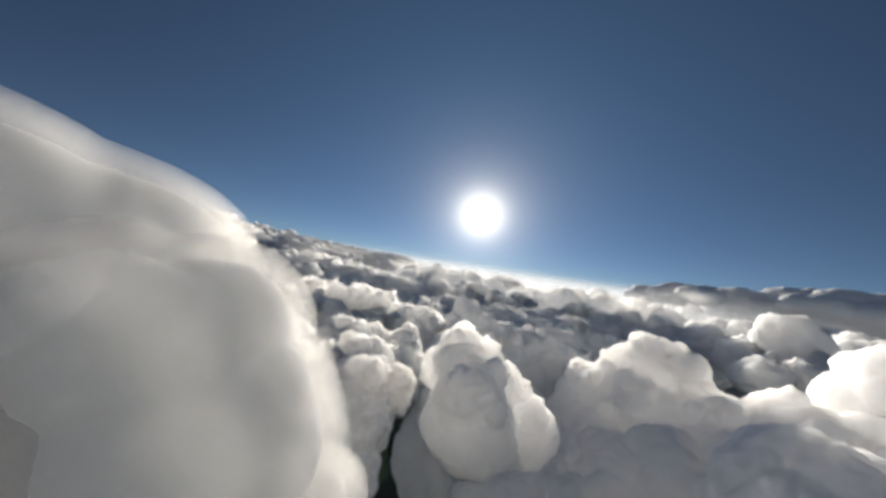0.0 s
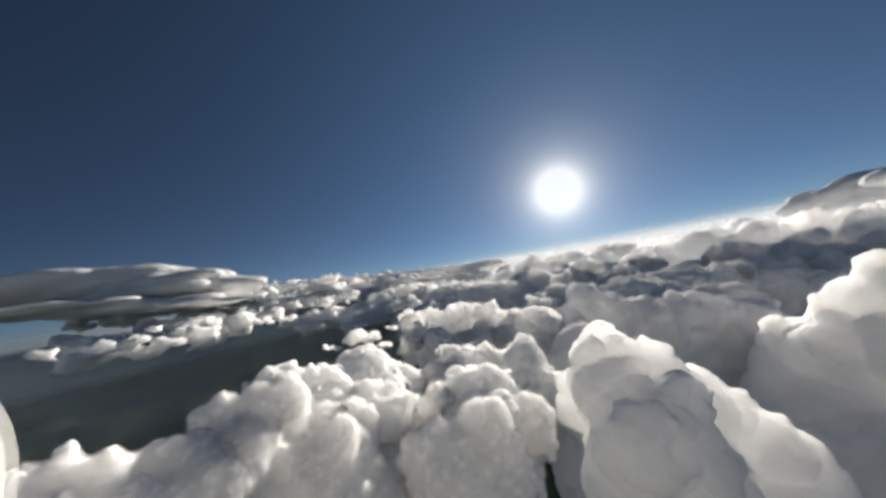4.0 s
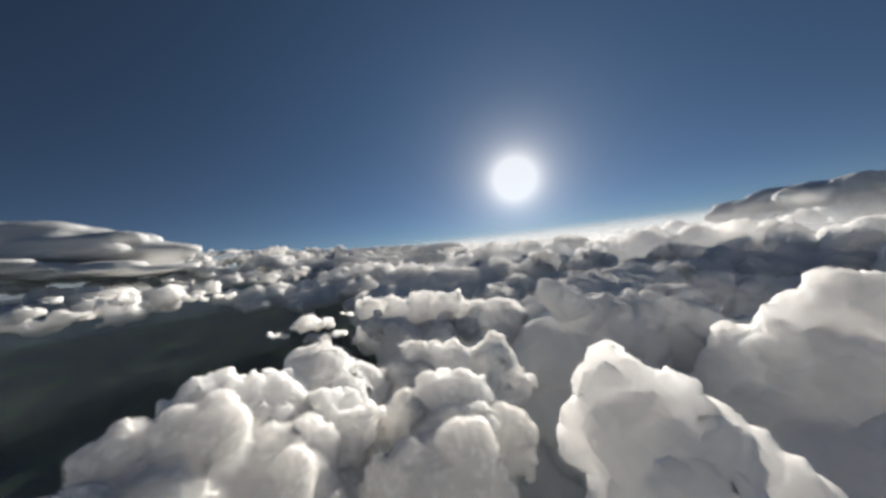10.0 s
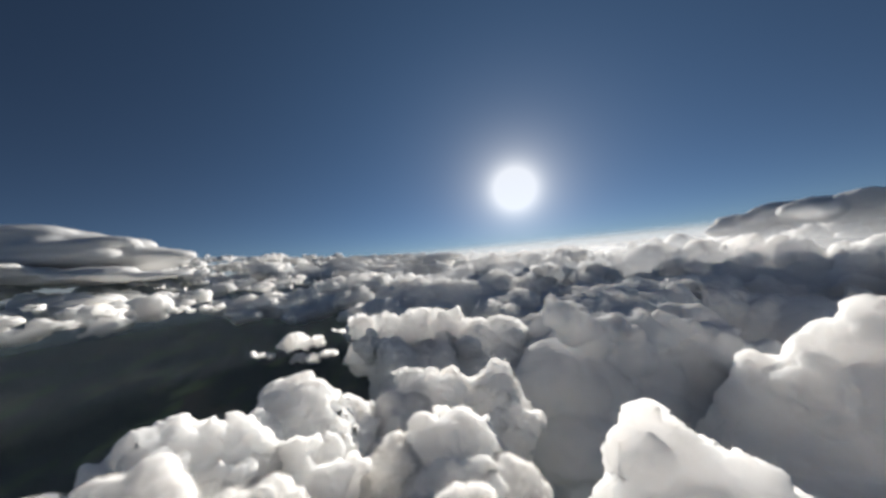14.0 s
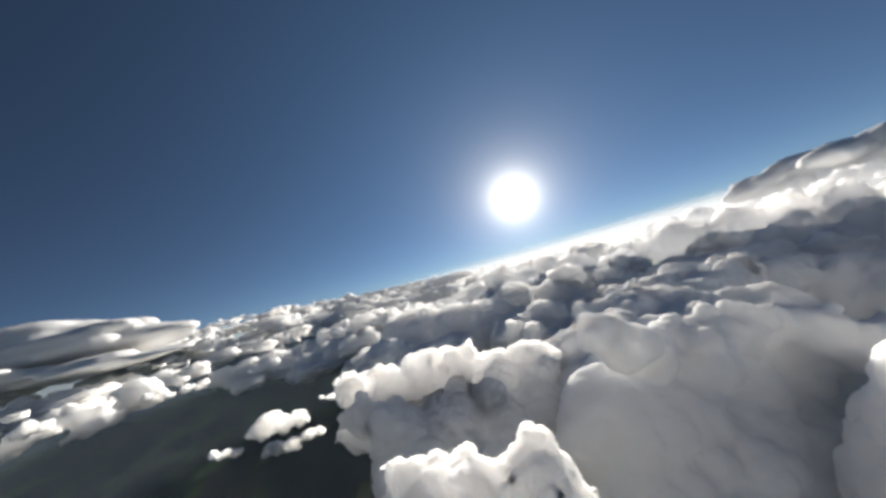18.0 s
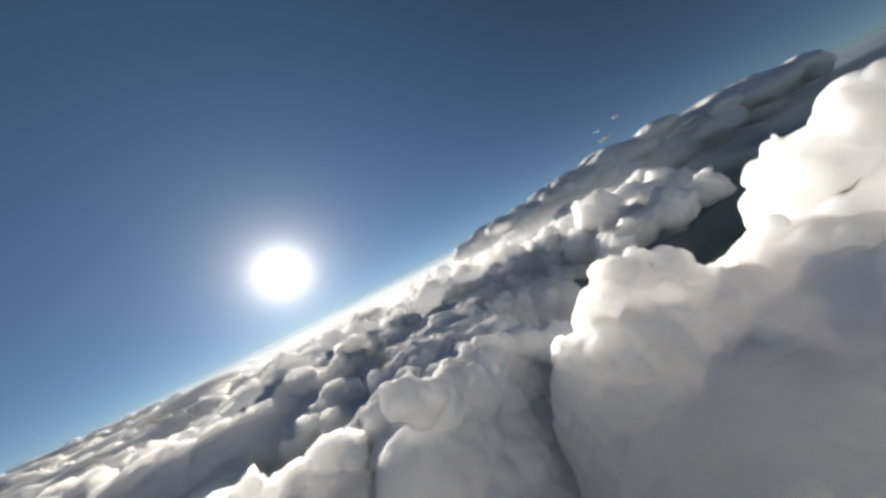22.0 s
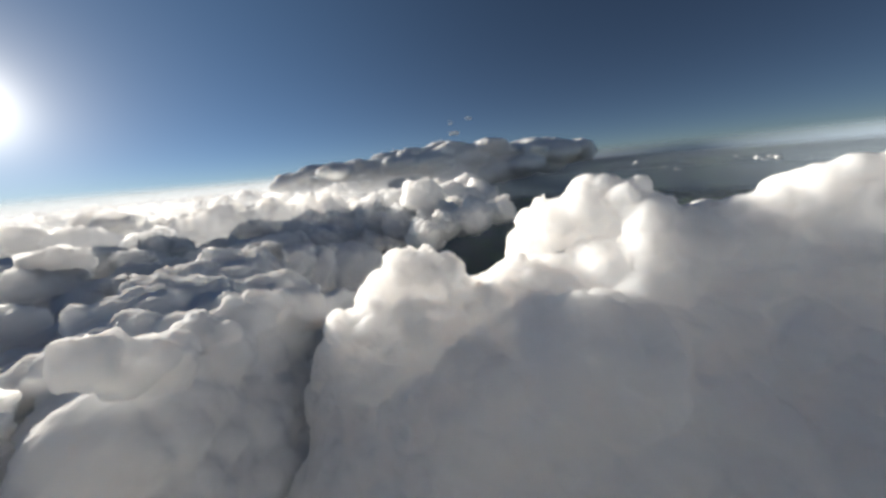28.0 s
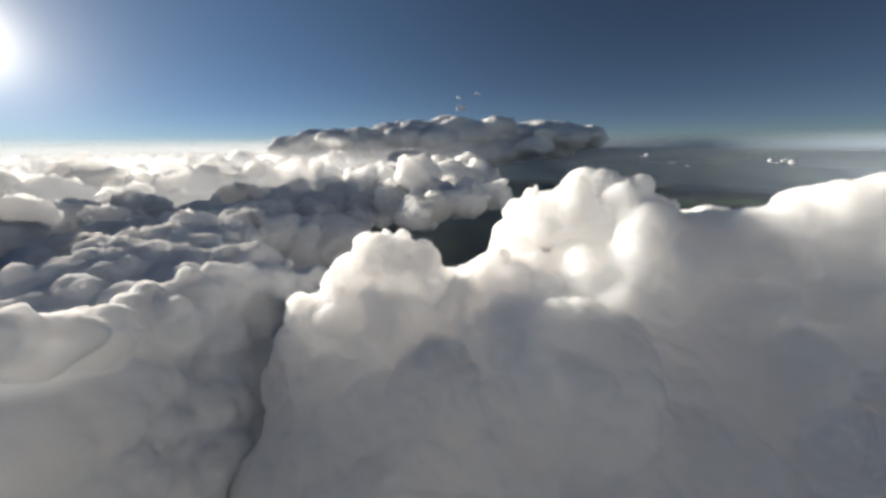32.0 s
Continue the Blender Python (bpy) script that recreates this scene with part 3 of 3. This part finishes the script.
streak("stratus_cloud", (-1999, 860, 140), (-1572, 1619, 21), 260, 30, 150, 190, CLOUD_STRATUS_SHADE, 8, ((160, 14, -2), (45, 6, -2)), "low broken grey cloud layer", flat=0.1, seed=14, taper=0.5)
streak("stratus_cloud", (-892, 3115, 16), (1012, 3073, -148), 160, 20, 50, 60, CLOUD_FAR, 11, ((150, 30, 3), (50, 14, 3)), "thin bright cloud layer on the horizon", flat=0.4, seed=15, taper=0.6)

deck("far_cloud_deck", 2200, polar(-62, 16, 1300, 4700, -125, -75, 330), 46, CLOUD_FAR, 12, ((70, 36, 3), (28, 15, 3)), "distant field of small cumulus in haze", cover=-0.1, patch=380, flat=0.3, seed=21)
deck("cumulus_field", 1200, polar(6, 68, 1000, 4600, -170, -85), 72, CLOUD_FAR, 12, ((80, 44, 3), (30, 18, 3)), "dense field of heaped cumulus reaching the horizon", cover=-0.4, patch=500, flat=0.75, seed=22)
deck("horizon_cloud_field", 90, polar(66, 125, 3000, 4600, -170, -110), 24, CLOUD_FAR, 14, ((120, 30, 3), (40, 16, 3)), "scattered small clouds near the hazy horizon", cover=0.1, patch=500, flat=0.25, seed=23)

deck("middle_cloud_deck", 260, polar(-20, 24, 720, 1800, -160, -115), 62, CLOUD_FAR, 5, ((60, 22, 3), (22, 8, 3)), "broken deck of small white cumulus", cover=-0.4, patch=300, flat=0.55, seed=24)

# added out of view: its sunlit faces throw fill light on shaded cloud walls
deck("rear_fill_deck", 260, polar(125, 255, 700, 2300, -240, -90), 130, CLOUD_FAR, 14, ((120, 40, 3), (45, 16, 3)), "unseen cumulus deck added behind to bounce sunlight forward", cover=-0.6, patch=700, flat=0.8, seed=31)

deck("low_stratus_layer", 300, polar(-66, 2, 1700, 4400, -120, -75, 330), 110, CLOUD_FAR, 11, ((120, 16, -2), (45, 7, -2)), "thin flat layers of pale cloud under the bank", cover=-0.05, patch=600, flat=0.13, seed=32, children=0)

deck("near_cloud_deck", 110, polar(-36, -16, 1000, 1800, -150, -115), 52, CLOUD_FAR, 6, ((60, 18, 3), (22, 7, 3)), "scattered pale cumulus over dark land", cover=-0.12, patch=260, flat=0.35, seed=33)

# ---- ground ----
def ground_material():
    """Fields, hedges and woods in dark greens and browns, long and narrow."""
    m, t, p = material("farmland")
    p.inputs["Roughness"].default_value = 1.0
    p.inputs["Specular IOR Level"].default_value = 0.0
    c = t.nodes.new("ShaderNodeTexCoord")
    q = t.nodes.new("ShaderNodeMapping")
    q.inputs["Rotation"].default_value = (0, 0, radians(35))
    q.inputs["Scale"].default_value = (1 / 60, 1 / 190, 1 / 60)
    v = t.nodes.new("ShaderNodeTexVoronoi")
    v.inputs["Scale"].default_value = 1.0
    a = t.nodes.new("ShaderNodeValToRGB")
    a.color_ramp.interpolation = "CONSTANT"
    for pos, col in ((0.0, (0.05, 0.062, 0.03)), (0.3, (0.085, 0.08, 0.05)), (0.5, (0.13, 0.18, 0.07)), (0.7, (0.045, 0.05, 0.026)), (0.85, (0.17, 0.17, 0.085))):
        e = a.color_ramp.elements[0] if pos == 0 else a.color_ramp.elements.new(pos)
        e.position, e.color = pos, (*col, 1)
    w = t.nodes.new("ShaderNodeTexNoise")
    w.inputs["Scale"].default_value, w.inputs["Detail"].default_value = 1 / 420, 5.0
    b_ = t.nodes.new("ShaderNodeValToRGB")
    b_.color_ramp.elements[0].position, b_.color_ramp.elements[1].position = 0.46, 0.58
    x = t.nodes.new("ShaderNodeMix")
    x.data_type = "RGBA"
    x.inputs["B"].default_value = (0.02, 0.026, 0.014, 1)
    t.links.new(c.outputs["Object"], q.inputs["Vector"])
    t.links.new(q.outputs[0], v.inputs["Vector"])
    t.links.new(v.outputs["Color"], a.inputs["Fac"])
    t.links.new(c.outputs["Object"], w.inputs["Vector"])
    t.links.new(w.outputs["Fac"], b_.inputs["Fac"])
    t.links.new(b_.outputs["Color"], x.inputs["Factor"])
    t.links.new(a.outputs["Color"], x.inputs["A"])
    t.links.new(x.outputs["Result"], p.inputs["Base Color"])
    return m


def ring_sheet(name, radii, heights, mat):
    """A round sheet about the z axis: rings of the given radii and heights."""
    seg = 128
    v = [(r * math.cos(2 * math.pi * k / seg), r * math.sin(2 * math.pi * k / seg), z) for r, z in zip(radii, heights) for k in range(seg)]
    f = []
    for i in range(len(radii) - 1):
        for k in range(seg):
            a, b_ = i * seg + k, i * seg + (k + 1) % seg
            f.append((a, b_, b_ + seg, a + seg))
    m = bpy.data.meshes.new(name)
    m.from_pydata(v, [], f)
    m.materials.append(mat)
    m.polygons.foreach_set("use_smooth", [True] * len(m.polygons))
    return new(name, m)


RADII = [1] + [150 * i for i in range(1, 33)]
LIFT = [-620 + 585 * max(0.0, (r - 1500) / 3300) ** 1.4 for r in RADII]
tagged(ring_sheet("ground", RADII, LIFT, ground_material()), "dark farmland far below the clouds", "ground", kind="structure")


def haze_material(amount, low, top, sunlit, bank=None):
    """Thin haze as a tinted see-through sheet that thins out with height, and away from the bearing of a bank added
    sunward to brighten the distance.
    """
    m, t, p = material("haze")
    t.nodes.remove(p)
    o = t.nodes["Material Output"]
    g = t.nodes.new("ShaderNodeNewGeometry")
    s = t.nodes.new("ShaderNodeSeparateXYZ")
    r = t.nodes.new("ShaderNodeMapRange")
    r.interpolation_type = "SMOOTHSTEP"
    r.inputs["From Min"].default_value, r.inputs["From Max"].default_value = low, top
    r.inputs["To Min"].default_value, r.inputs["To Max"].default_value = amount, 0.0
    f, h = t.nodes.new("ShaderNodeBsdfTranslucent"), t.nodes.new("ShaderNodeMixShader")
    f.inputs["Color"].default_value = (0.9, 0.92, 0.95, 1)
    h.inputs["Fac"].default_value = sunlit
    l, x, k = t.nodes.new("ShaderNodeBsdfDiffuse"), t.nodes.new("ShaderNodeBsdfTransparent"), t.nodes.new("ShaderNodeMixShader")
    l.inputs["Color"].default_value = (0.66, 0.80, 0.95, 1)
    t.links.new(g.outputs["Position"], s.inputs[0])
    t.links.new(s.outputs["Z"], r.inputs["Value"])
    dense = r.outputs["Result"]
    # made-up bank: denser towards the sun so the far clouds look brighter
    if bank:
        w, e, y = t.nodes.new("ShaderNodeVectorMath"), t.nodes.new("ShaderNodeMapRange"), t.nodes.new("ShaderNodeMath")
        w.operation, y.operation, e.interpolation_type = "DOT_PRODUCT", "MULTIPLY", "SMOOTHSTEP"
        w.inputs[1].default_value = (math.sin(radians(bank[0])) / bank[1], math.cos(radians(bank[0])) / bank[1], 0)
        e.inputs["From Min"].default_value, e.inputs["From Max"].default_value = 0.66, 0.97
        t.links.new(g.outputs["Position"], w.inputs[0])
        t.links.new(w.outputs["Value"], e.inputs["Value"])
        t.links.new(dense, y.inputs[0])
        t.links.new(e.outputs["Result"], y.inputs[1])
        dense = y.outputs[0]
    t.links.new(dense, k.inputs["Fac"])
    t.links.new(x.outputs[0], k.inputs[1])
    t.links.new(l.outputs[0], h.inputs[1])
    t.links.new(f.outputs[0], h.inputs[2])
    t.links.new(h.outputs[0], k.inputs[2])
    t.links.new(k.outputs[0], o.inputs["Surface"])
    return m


# last three rings are extra haze, added sunward to lighten the distant cloud field
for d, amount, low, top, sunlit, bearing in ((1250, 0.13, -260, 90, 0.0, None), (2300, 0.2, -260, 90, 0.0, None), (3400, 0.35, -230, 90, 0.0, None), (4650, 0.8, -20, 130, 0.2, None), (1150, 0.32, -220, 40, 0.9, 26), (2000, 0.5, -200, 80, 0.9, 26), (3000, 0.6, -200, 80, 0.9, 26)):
    tagged(ring_sheet("haze", [d] * 9, [-610 + 90 * i for i in range(9)], haze_material(amount, low, top, sunlit, bearing and (bearing, d))), "bluish see-through ring standing in for haze over the land", "haze", kind="structure")
# tinted sheet just above the ground imitates haze and lightens the dark far rim
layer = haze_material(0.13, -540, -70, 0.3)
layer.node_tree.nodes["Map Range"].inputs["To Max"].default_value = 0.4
tagged(ring_sheet("haze_layer", RADII[4:], [z + 30 for z in LIFT[4:]], layer), "bluish see-through sheet standing in for haze on the far land", "haze", kind="structure")
